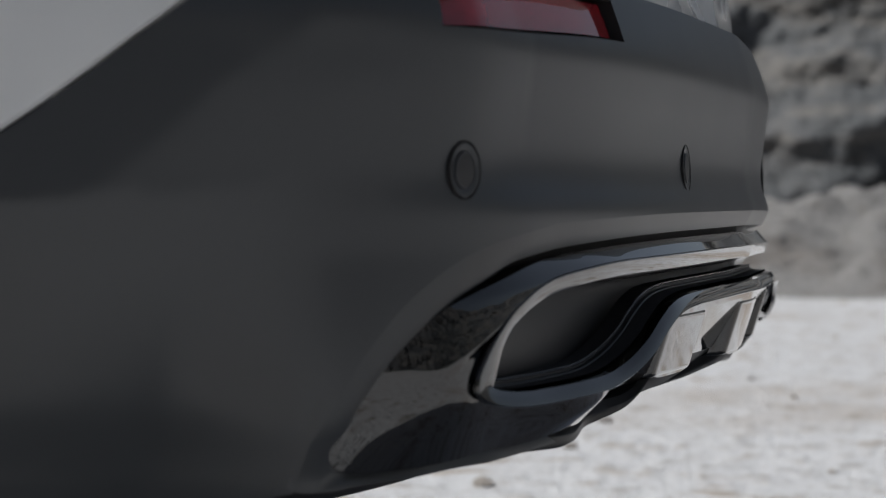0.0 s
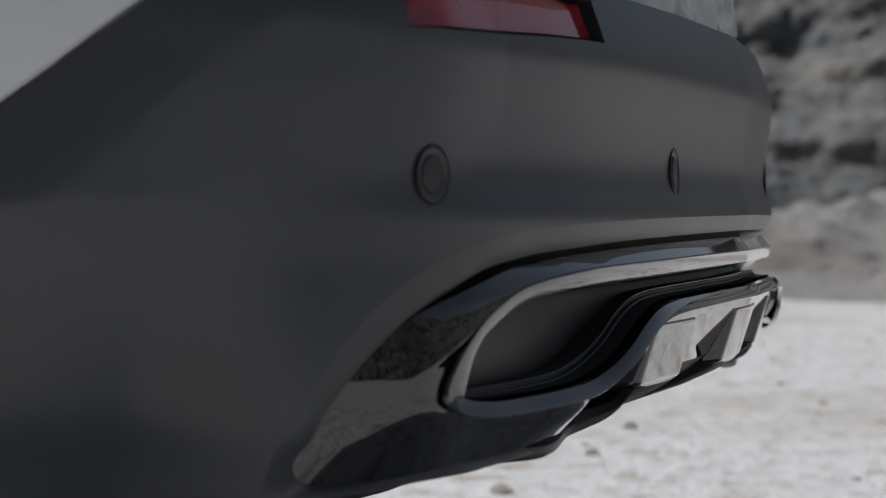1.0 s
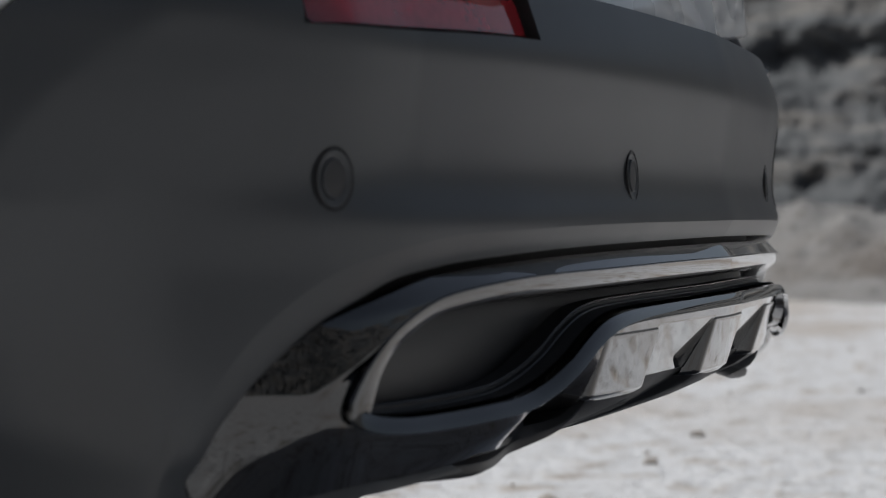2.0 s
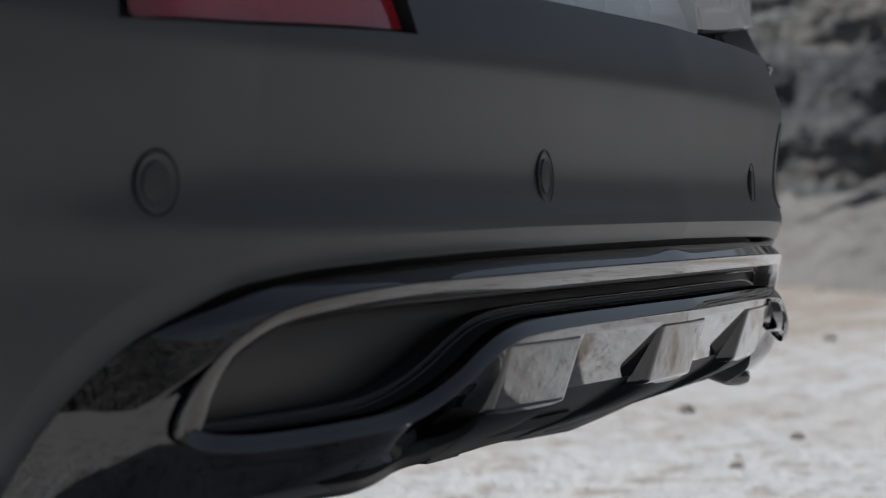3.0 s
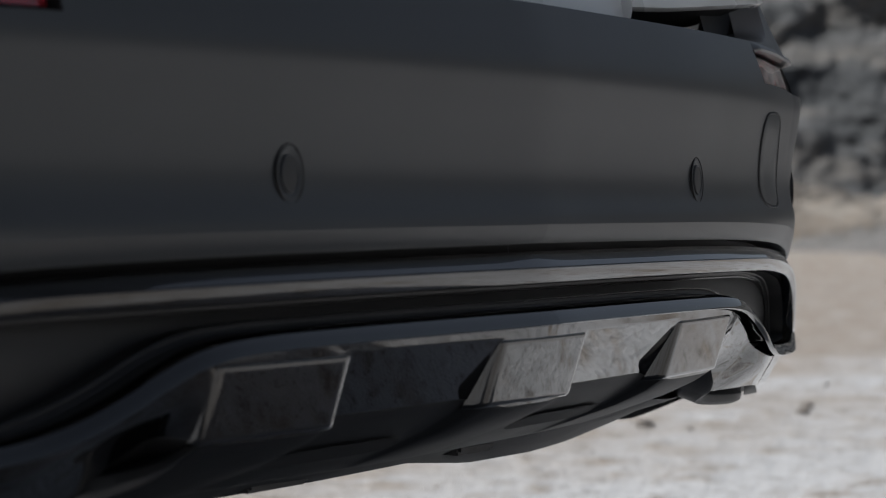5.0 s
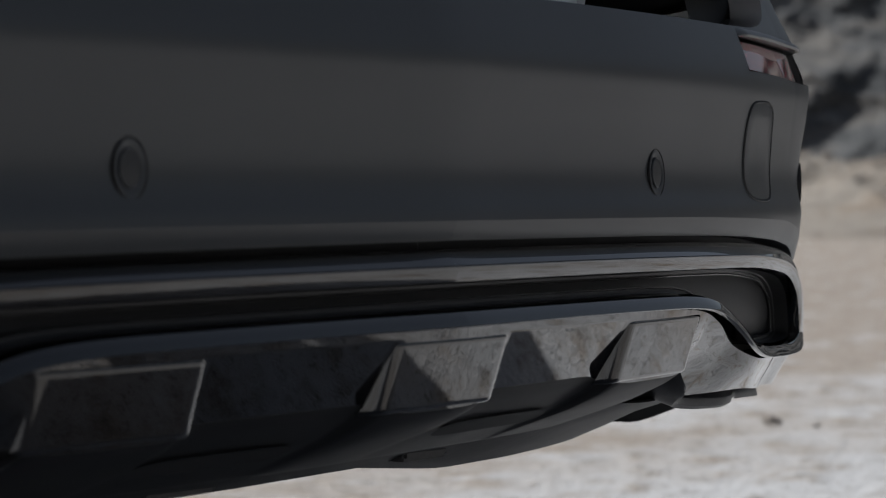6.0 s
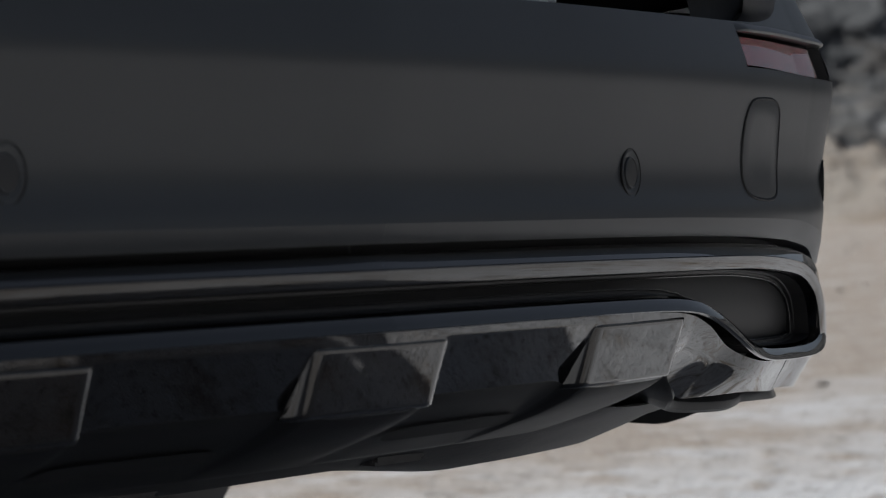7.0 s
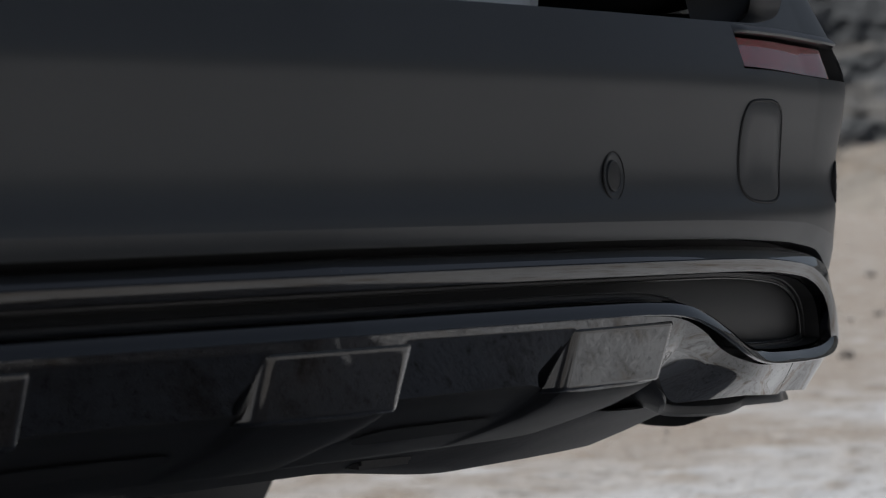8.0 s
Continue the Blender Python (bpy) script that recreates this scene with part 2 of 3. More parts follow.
def build_bank():
    """The terraced quarry face that stands all round the place, finest where the car looks at it. Its unseen left part
    is added, near and tall, to block light.
    """
    turns = np.r_[np.linspace(radians(-8), radians(62), 560, endpoint=False), np.linspace(radians(62), radians(352), 230, endpoint=False)]
    rows = []
    for u in np.r_[np.linspace(0, .62, 84, endpoint=False), np.linspace(.62, 1, 20)]:
        row = []
        for a in turns:
            c = Vector((math.cos(a) * 6, math.sin(a) * 6, 0))
            p = Vector((math.cos(a) * 60, math.sin(a) * 60, 15 * u))
            # the unseen left side is drawn in close to cut sky light on the car
            r = (62 - 44 * smoothstep(-.1, .9, -math.cos(a - .35))) * (1 + 0.14 * noise.noise(c * 0.35)) + (9 + 10 * smoothstep(.15, .6, math.sin(a)) * smoothstep(0, .3, math.cos(a))) * u
            ledge = u * 7 + 1.1 * noise.noise(c * 0.8) + .5 * noise.noise(p * .23)
            r += 1.5 * (math.floor(ledge) + smoothstep(.25, .85, ledge - math.floor(ledge)))
            r += 1.0 * noise.noise(p * .45) + .55 * noise.noise(p * 1.1) + .28 * noise.noise(p * 2.3) + .15 * noise.noise(p * 4.7)
            # raised on that side too, to darken the wing and gloss panel
            tall = 15 + 5 * smoothstep(-.1, .9, -math.cos(a - .35))
            row.append((r * math.cos(a), r * math.sin(a), tall * u - 0.4 + 1.2 * u * noise.noise(c * 0.9) + .12 * noise.noise(p * 3.1)))
        rows.append(row)
    tagged(part("quarry_bank", sheet(rows, closed=True), STRATA, smooth=False), "dark layered quarry bank with pale and tan beds, its unseen left part added to block light", "rock face", kind="structure")


build_bank()


def heap(name, line, width, height, seed, label, mat=None):
    """A long, uneven heap of pale spoil along a line on the ground."""
    mid = curve_through(line, 34)
    rows = []
    for i, (x, y) in enumerate(mid):
        a, b = mid[max(0, i - 1)], mid[min(len(mid) - 1, i + 1)]
        t = Vector((b[0] - a[0], b[1] - a[1])).normalized()
        side = Vector((t.y, -t.x))
        end = math.sin(math.pi * (i + 0.02) / (len(mid) - 0.96)) ** 0.4
        row = []
        for j in range(45):
            v = j / 22 - 1
            p = Vector((x, y)) + side * v * width
            body = max(0, 1 - v * v) ** 0.8
            h = height * end * body * (0.75 + 0.55 * noise.noise((p.x * 0.55, p.y * 0.55, seed)) + 0.3 * noise.noise((p.x * 1.9, p.y * 1.9, seed)))
            h += body * height * (0.22 * abs(noise.noise((p.x * 2.6, p.y * 2.6, seed))) + 0.14 * noise.noise((p.x * 6, p.y * 6, seed)))
            row.append((p.x, p.y, max(-0.08, h - 0.05)))
        rows.append(row)
    return tagged(part(name, sheet(rows), mat or HEAP), label, "gravel mound", "gravel mounds")


def polar(deg, r, cx=-2.2, cy=-0.6):
    return (cx + r * math.sin(radians(deg)), cy + r * math.cos(radians(deg)))


heap("gravel_mound", [polar(102, 15), polar(93, 16), polar(86, 17), polar(80, 22), polar(75.5, 28.5), polar(72, 33)], 2.1, 0.62, 2.0, "low pale heap of broken rock on the gravel")
heap("gravel_mound", [polar(73, 34), polar(67, 40), polar(62, 46), polar(57, 58), polar(52, 66)], 5, 1.15, 9.0, "long brownish heap of broken rock below the bank", BROWN)


def stone(r, seed):
    bm = bmesh.new()
    bmesh.ops.create_icosphere(bm, subdivisions=2, radius=r)
    for v in bm.verts:
        k = 1 + 0.45 * noise.noise(v.co / r * 1.3 + Vector((seed, 0, 0)))
        v.co = Vector((v.co.x * k * 1.25, v.co.y * k, v.co.z * k * 0.7))
    return bm


def scatter_stones():
    rng = random.Random(4)
    kinds = []
    for i in range(6):
        ob = part("loose_stone", stone(1.0, i * 3.7), STONE, smooth=False)
        kinds.append(ob)
    n = 0
    while n < 170:
        deg, r = rng.uniform(50, 92), 3.0 * (10 ** rng.uniform(0, 1.0))
        x, y = polar(deg, r)
        if abs(x) < 2.3 and y > -1.4:
            continue
        size = (0.0035 + 0.010 * rng.random() ** 2.5) * (1 + r / 12)
        ob = kinds[n] if n < 6 else new("loose_stone", kinds[n % 6].data)
        ob.matrix_world = pose(x, y, land(x, y) + size * 0.3, 0, 0, rng.uniform(0, 360)) @ Matrix.Diagonal((size, size, size, 1))
        tagged(ob, "loose pale stone lying on the gravel", "stone", "loose stones")
        n += 1


scatter_stones()


def boulders():
    rng = random.Random(11)
    for i in range(26):
        deg = rng.uniform(50, 82)
        r = rng.uniform(.86, 1.1) * np.interp(deg, (50, 57, 62, 67, 75, 82), (64, 56, 46, 39, 29, 21))
        x, y = polar(deg, r)
        size = rng.uniform(.22, .75)
        ob = part("boulder", stone(size, i * 1.9), HEAP, smooth=False)
        ob.matrix_world = pose(x, y, land(x, y) + size * .25, 0, 0, rng.uniform(0, 360))
        tagged(ob, "pale broken boulder lying below the bank", "boulder", "boulders")


boulders()

# ---- the car ----
car = tagged(new("car"), "silver car with a satin dark-grey rear bumper and gloss-black diffuser", "car")

# outlines round the rear, from the middle outwards: arc length, height
EDGE = [(0, .501), (.33, .499), (.508, .496), (.635, .491), (.685, .487), (.731, .481), (.767, .469), (.798, .456), (.823, .441), (.848, .420), (.870, .395), (.880, .377),
        (.887, .362), (.881, .349), (.862, .3435), (.838, .3440), (.80, .3465), (.74, .351), (.69, .353), (.62, .355)]
BAND = [(0, .515), (.33, .514), (.50, .512), (.654, .508), (.702, .504), (.744, .498), (.778, .491), (.806, .480), (.829, .466), (.851, .448), (.876, .419), (.892, .392),
        (.903, .366), (.907, .350), (.907, .3330), (.850, .3350), (.80, .3375), (.744, .3405), (.69, .3430), (.60, .347)]
SEAM = [(0.8, 0.8), (0.86, 0.748), (0.92, 0.702), (0.995, 0.645), (1.021, 0.626), (1.057, 0.599), (1.108, 0.564), (1.2, 0.507), (1.4, 0.44), (1.9, 0.4)]
FOLD = [(.80, .715), (.891, .651), (.949, .612), (1.022, .548), (1.109, .497), (1.3, .42), (1.9, .36)]
TOP = [(0, .680), (.35, .680), (.55, .681), (.63, .686), (.68, .700), (.72, .730), (.77, .790), (.80, .80)]
WAIST = [(.30, .070), (.33, .036), (.345, .028), (.36, .020), (.375, .011), (.39, .004), (.41, .001), (.45, -.001), (.50, -.006), (.517, -.0075), (.535, -.002), (.552, 0.0), (.58, -.002), (.61, -.006), (.628, -.008), (.645, -.0045), (.66, .0005), (.68, .0085), (.72, .026), (.80, .055), (.95, .12)]
for_line = {}


def along(line, s):
    key = id(line)
    if key not in for_line:
        for_line[key] = curve_through(line, 10)
    c = for_line[key]
    return float(np.interp(abs(s), c[:, 0], c[:, 1]))


def waist(z):
    key = id(WAIST)
    if key not in for_line:
        c = curve_through(WAIST, 10)
        u = np.arange(.30, .95, .001)
        w = np.exp(-0.5 * (np.arange(-12, 13) / 2.6) ** 2)
        v = np.convolve(np.pad(np.interp(u, c[:, 0], c[:, 1]), 12, mode="edge"), w / w.sum(), "valid")
        for_line[key] = np.stack([u, v], 1)
    c = for_line[key]
    return float(np.interp(z, c[:, 0], c[:, 1]))


def skin(s, z):
    """How far inside the plan line the painted skin lies."""
    o = waist(z)
    a = abs(s)
    if a > .66 and z < .40:          # round the corner the lower edge draws in less
        o -= .10 * max(0, o) * smoothstep(.66, .80, a)
    if a > .5 and z < .517:          # the flare fades where the opening turns down
        o = o + (waist(.517) - o) * 0.5 * smoothstep(.5, .8, a) * smoothstep(.36, .46, z)
    if a > .70 and .33 < z < .67:    # the waist fades out round the corner
        o += (-.004 - o) * smoothstep(.72, .92, a) * smoothstep(.33, .47, z) * smoothstep(.67, .62, z)
    if a > .72:                      # the corner swells at lamp height and draws in towards the opening
        k = smoothstep(.70, .83, a) * (1 - smoothstep(.86, 1.10, a))
        o += k * float(np.interp(z, (.36, .489, .54, .60, .645, .70, .76), (0, .003, -.001, -.008, -.010, -.005, 0)))
    if a > .88 and z < .52:          # the corner rolls under
        o += .08 * smoothstep(.54, .31, z) * smoothstep(.88, 1.0, a)
    if a > .76:                      # folded shoulder towards the wing
        fold = along(FOLD, a)
        if z > fold:
            d = z - fold
            o += 0.14 * (d * d / (d + .010)) * smoothstep(.80, .98, a)
    return o


LAMP_IN, LAMP_OUT = .542, .824


def lamp_low(s):
    return .641 - .005 * smoothstep(.56, .80, abs(s))


def lamp_high(s):
    return .673 - .003 * smoothstep(.62, .83, abs(s))


def band_top(s):
    c = for_line.get("band")
    if c is None:
        c = for_line["band"] = curve_through(BAND[:14], 10)
    return float(np.interp(abs(s), c[:, 0], c[:, 1]))


def build_bumper_skin():
    cols = sorted(set(np.round(np.r_[np.linspace(0, LAMP_IN, 48), np.linspace(LAMP_IN, LAMP_OUT, 40), np.linspace(LAMP_OUT, .907, 24), np.linspace(.907, 1.36, 60)], 5)))
    cols = [-c for c in reversed(cols[1:])] + cols
    bm = bmesh.new()
    grid = []
    n1, n2, n3 = 26, 8, 14
    for s in cols:
        a = abs(s)
        lo = band_top(a) if a < .9069 else .3315 - .03 * smoothstep(.907, .96, a)
        hi = along(TOP, a) if a < .80 else along(SEAM, a)
        la, lb = lamp_low(a), lamp_high(a)
        if a > .90:
            k = smoothstep(.90, .95, a)
            la, lb = la + (lo + (hi - lo) * .62 - la) * k, lb + (lo + (hi - lo) * .8 - lb) * k
        zs = list(np.linspace(lo, la, n1, endpoint=False)) + list(np.linspace(la, lb, n2, endpoint=False)) + list(np.linspace(lb, hi, n3))
        grid.append([bm.verts.new(at(s, z, skin(s, z))) for z in zs])
        grid[-1].append(bm.verts.new(at(s, hi - .001, skin(s, hi) + .03)))      # rolled top edge
    for i in range(len(cols) - 1):
        mid = abs(cols[i] + cols[i + 1]) / 2
        for j in range(len(grid[0]) - 1):
            if LAMP_IN < mid < LAMP_OUT and n1 <= j < n1 + n2:
                continue
            bm.faces.new((grid[i][j], grid[i + 1][j], grid[i + 1][j + 1], grid[i][j + 1]))
    return part("bumper_skin", bm, SATIN, car, "satin dark-grey painted bumper skin", angle=50)


bumper = build_bumper_skin()


def rim_rows(side):
    b, e = curve_through(BAND, 8), curve_through(EDGE, 8)
    rows = []
    for k, v in enumerate((0.0, 0.12, 0.5, 0.88, 1.0)):
        p = b + (e - b) * v
        rows.append([at(side * q[0], q[1], skin(q[0], max(q[1], b[i][1])) + .012 * smoothstep(.70, .77, q[0]) * (1 - smoothstep(.84, .90, q[0])) * smoothstep(.375, .35, q[1]) + (0, .0006, .003, .006, .0078)[k]) for i, q in enumerate(p)])
    rows.append([at(side * q[0], q[1], skin(q[0], b[i][1]) + .050) for i, q in enumerate(e)])
    return rows


for side in (-1, 1):
    part("opening_rim", sheet(rim_rows(side)), SATIN, car, "chamfered satin rim of the diffuser opening")

# gloss ring: crest above, round the end, lip below
RING = [(0, .4825), (.20, .482), (.342, .481), (.51, .479), (.577, .477), (.637, .473), (.68, .4685), (.709, .462), (.735, .452), (.751, .443), (.767, .430), (.779, .416),
        (.786, .403), (.783, .393), (.763, .386), (.727, .383), (.68, .383), (.63, .3845), (.579, .3875), (.539, .3955), (.499, .4095), (.461, .4245), (.424, .4345), (.372, .439), (.28, .4405), (.14, .4412), (0, .4415)]


def ring_off(i, n):
    """The lower lip stands further out than the crest."""
    u = i / (n - 1)
    return -.008 - .005 * smoothstep(.60, .72, u) - .0055 * smoothstep(.70, .78, u) + .002 * smoothstep(.84, .93, u)


def ring_lines():
    c = curve_through(RING, 8)
    n = len(c)
    t = np.gradient(c, axis=0)
    t[0] = t[-1] = t[1] * 0 + (1, 0)
    t[-1] = (-1, 0)
    t /= np.linalg.norm(t, axis=1)[:, None]
    inward = np.stack([t[:, 1], -t[:, 0]], 1)
    # towards the pocket: downwards on the crest, upwards on the lip
    return c, inward, [ring_off(i, n) for i in range(n)]


RC, RIN, ROFF = ring_lines()
RN = len(RC)


def ring_row(side, shift, deep, lower=1.0):
    row = []
    for i in range(RN):
        u = i / (RN - 1)
        k = 1 + 0.9 * math.exp(-((u - .44) / .06) ** 2) if shift > 0 else 1
        m = shift * k * (1 + (lower - 1) * smoothstep(.5, .62, u))
        p = RC[i] + RIN[i] * m
        dk = deep if deep > .012 or shift <= 0 else deep * (.38 + .22 * smoothstep(.46, .60, u))
        row.append(at(side * max(0, p[0]), p[1], ROFF[i] + dk))
    return row


def build_ring(side):
    prof = [(-.0010, .0045), (-.0010, .0016), (-.0005, .0004), (0, 0), (.0012, .0006), (.0035, .0022), (.0075, .0055), (.0105, .0095), (.0115, .016), (.0118, .045)]
    return sheet([ring_row(side, a, b, 0.9) for a, b in prof])


for side in (-1, 1):
    part("ring_trim", build_ring(side), GLOSS, car, "gloss-black trim ring round the recess")


def low_off(a, z):
    """The gloss skin below the lip, tucked in towards the bottom."""
    return -.013 + .016 * smoothstep(.50, .74, a) + max(0, waist(z)) * (1 - .25 * smoothstep(.66, .80, a))


def build_upper_panel(side):
    """Gloss panel between the opening's edge and the ring's crest, and below the ring at the corner."""
    e = resample(curve_through(EDGE[:-1], 8), 160)
    k = int(RN * 0.615)
    r = resample(RC[:k], 160)
    rows = []
    offs = [ROFF[int(i * k / 160)] for i in range(160)]
    for j, u in enumerate((0, 0, .06, .14, .22, .3, .4, .5, .6, .7, .8, .88, .95, 1.0)):
        row = []
        for i in range(160):
            up = smoothstep(.45, .492, e[i][1])
            v = .32 * up + (1 - .32 * up) * u
            p = e[i] + (r[i] - e[i]) * v
            base = max(skin(e[i][0], e[i][1]), -.004) + .008
            end = offs[i] + .0012
            o = base + (end - base) * u
            away = float(np.min(np.hypot(RC[:, 0] - p[0], RC[:, 1] - p[1])))
            dome = end + .17 * away + 1.6 * away * away + max(0, waist(p[1])) * smoothstep(.93, .80, p[0]) * (1 - .25 * smoothstep(.66, .80, p[0]))
            o += (dome - o) * (1 - up)
            if i > 80:
                w = smoothstep(.372, .350, e[i][1]) * smoothstep(.84, .70, p[0])
                o += (low_off(p[0], p[1]) - o) * w
            if j == 0:
                o += .026          # dark slot between the rim and the panel
            row.append(at(side * p[0], p[1], o))
        rows.append(row)
    return sheet(rows)


def build_slot(side):
    """Dark back of the slot between the opening's rim and the gloss panel."""
    e = resample(curve_through(EDGE[:11], 8), 80)
    return sheet([[at(side * q[0], q[1] + dz, max(skin(q[0], q[1]), -.004) + .031) for q in e] for dz in (.003, -.012)])


for side in (-1, 1):
    part("slot_back", build_slot(side), RUBBER, car)
    part("gloss_panel", build_upper_panel(side), GLOSS, car, "gloss-black panel round the trim ring")


def build_pocket():
    """Matte back of the recess with two shallow steps."""
    rows = []
    for a, d in ((.0118, .014), (.0122, .027), (.0132, .0276), (.0135, .031), (.0165, .0315), (.0168, .045)):
        left, right = ring_row(-1, a, d), ring_row(1, a, d)
        rows.append(list(reversed(left)) + right)
    bm = sheet(rows)
    return bm


part("recess_step", build_pocket(), MATTE, car, "matte-black stepped edge of the recess")


# added bead: stands in for the pale highlight along the step's edge
for side in (-1, 1):
    part("recess_glint_bead", tube(ring_row(side, .0166, .0305), .0009, 6), EDGE_GLINT, car, "fine satin bead added as the highlight on the recess step's edge")


def lip_z(s):
    i = int(RN * .60)
    c = RC[i:][::-1]
    return float(np.interp(abs(s), c[:, 0], c[:, 1]))


def build_recess_back():
    rows = []
    for v in np.linspace(0, 1, 14):
        rows.append([at(s, z := (low := lip_z(s) + .004) + (.478 - low) * v, .032 - .010 * smoothstep(.50, .85, abs(s)) + .010 * ((z - .43) / .05) ** 2) for s in np.linspace(-.80, .80, 90)])
    return sheet(rows)


part("recess_back", build_recess_back(), MATTE, car, "matte-black back panel of the recess")


def face_low(s):
    a = abs(s)
    return .390 - .0085 * max(math.exp(-((a - 0) / .066) ** 6), math.exp(-((a - .34) / .078) ** 6)) - .033 * smoothstep(.428, .50, a) - .006 * smoothstep(.58, .70, a)


def bowl(a, z):
    """Hollow outside the outer fin: it leaves the lip softly, is undercut downwards and dished round its middle."""
    if a < .405 or a > .70:
        return 0.0
    d = max(0.0, -.2295 * (a - .50) - .9735 * (z - .395))
    scoop = .72 * (math.hypot(d, .006) - .006) * (1 - smoothstep(.58, .68, a))
    dish = .021 * math.exp(-((a - .490) / .060) ** 2 - ((z - .388) / .030) ** 2)
    return (scoop + dish) * smoothstep(.405, .44, a)


def face_plane(z):
    """The fascia and the fins lean in towards the bottom."""
    return -.0075 + .32 * (.430 - z)


def face_off(s, z):
    """Depth of the diffuser's face: channels that deepen downwards between the fins, and a bowl outside them."""
    a = abs(s)
    chan = smoothstep(.066, .075, a) * (1 - smoothstep(.267, .276, a))
    d = face_plane(z) + .0015 + chan * .30 * max(0, .434 - z)
    k = smoothstep(.415, .50, a)
    return d + (low_off(a, z) - d) * k + bowl(a, z)


def build_diffuser_face():
    cols = np.r_[np.linspace(-.694, -.40, 170), np.linspace(-.396, .396, 190), np.linspace(.40, .694, 170)]
    rows = []
    for v in np.linspace(0, 1, 56):
        rows.append([at(s, z := (zt := lip_z(s) - .0015) + (face_low(s) - zt) * v, face_off(s, z)) for s in cols])
    return sheet(rows)


def build_underside():
    cols = np.linspace(-.69, .69, 310)
    rows = []
    for v, w in ((-.02, -.004), (0, .0), (.05, .02), (.2, .12), (.45, .34), (.75, .68), (.95, .92), (1, 1), (.9, 1.3), (.4, 4)):
        row = []
        for s in cols:
            k = smoothstep(.40, .50, abs(s))
            z0, o0 = face_low(s), face_off(s, face_low(s)) + .0006
            row.append(at(s, z0 + (.332 + .018 * k - z0) * v, o0 + (.135 - .035 * k - o0) * w))
        rows.append(row)
    return sheet(rows)


diffuser = part("diffuser", build_diffuser_face(), GLOSS, car, "gloss-black diffuser with fins and dished side hollows")


def build_slot_groove(s0, s1):
    """A long round-ended slot in the underside."""
    rows = []
    for s in np.linspace(s0, s1, 40):
        u = (s - s0) / (s1 - s0)
        half = .11 * math.sqrt(max(0, 1 - abs(2 * u - 1) ** 6))
        z0, o0 = face_low(s), face_off(s, face_low(s)) + .0006
        rows.append([at(s, z0 + (.332 - z0) * v - .002, o0 + (.135 - o0) * (v - .10) - .001) for v in (.54 - half, .54, .54 + half)])
    return sheet(rows)


part("underside", build_underside(), FLOORPAN, diffuser, "matte-black curved underside")
part("underside_slot", build_slot_groove(.095, .262), RUBBER, diffuser, "long dark slot in the underside")
part("underside_slot", build_slot_groove(-.262, -.095), RUBBER, diffuser, "long dark slot in the underside")


def build_fin(c, half):
    """A wedge block with a flat leaning face and rounded edges, flush above and proud below."""
    prof = [(-.0045, .016), (-.003, .007), (-.0012, .003), (.001, .0012), (.004, .0003), (.007, 0), (.009, 0), (.02, 0)]
    prof = [(-half + a, b) for a, b in prof] + [(0, 0)] + [(half - a, b) for a, b in reversed(prof)]
    rows = []
    for z, sunk in ((.4345, .0045), (.4328, .0022), (.4315, .0008), (.4295, 0), (.428, 0), (.42, 0), (.41, 0), (.40, 0), (.39, 0), (.387, 0), (.3855, 0), (.3842, .0006), (.3830, .002), (.3822, .005), (.3815, .016)):
        rows.append([at(c + a, min(z, lip_z(c + a) - .003 - .3 * (.4345 - z)), face_plane(z) + b + sunk) for a, b in prof])
    return sheet(rows)


for c in (-.3415, 0, .3415):
    part("fin", build_fin(c, .0715), GLOSS, diffuser, "gloss-black wedge fin")


def strip_off(s, z):
    """The strip keeps to the diffuser's lower edge, then runs on into the opening's rim."""
    inner = face_plane(z) + .003
    inner += (face_off(s, face_low(s)) + .001 - inner) * smoothstep(.425, .485, s)
    return inner + (waist(z) + .012 - inner) * smoothstep(.56, .66, s)


def build_under_strip(side):
    line = curve_through([(.408, .384), (.43, .3715), (.46, .361), (.50, .3525), (.56, .3490), (.62, .3490), (.66, .3500)], 8)
    rows = []
    for d, dz in ((.008, .008), (.001, .002), (.0005, -.001), (.002, -.005), (.007, -.0075), (.04, .004)):
        rows.append([at(side * s, z + dz * (.15 + .85 * smoothstep(.408, .475, s)), strip_off(s, z) + d) for s, z in line])
    return sheet(rows)


for side in (-1, 1):
    part("lower_strip", build_under_strip(side), MATTE, car, "matte-black strip below the diffuser")


def build_undertray():
    """Tray under the boot floor: it rolls down from the diffuser, lower at the two sides than in the middle."""
    rows = []
    for d, mid, outer in ((.062, .372, .353), (.075, .368, .349), (.095, .356, .342), (.135, .338, .329), (.165, .327, .315), (.20, .314, .300), (.25, .3065, .290), (.30, .305, .288), (.42, .305, .288)):
        row = []
        for s in np.linspace(-.76, .76, 150):
            k = smoothstep(.22, .47, abs(s))
            row.append(at(s, mid + (outer - mid) * k + .03 * smoothstep(.66, .76, abs(s)), d))
        rows.append(row)
    rows.append([Vector((p.x, 2.3, p.z)) for p in rows[-1]])
    return sheet(rows)


part("undertray", build_undertray(), UNDER, car, "dusty dark undertray below the diffuser")
for i, x in enumerate((-.41, -.28, -.115, .055, .215)):
    part("bracket", box((x, .165 + .012 * (i % 2), .3165), (x + .045 + .02 * (i % 3), .30, .330), .003), UNDER, car, "small dusty bracket under the boot floor")


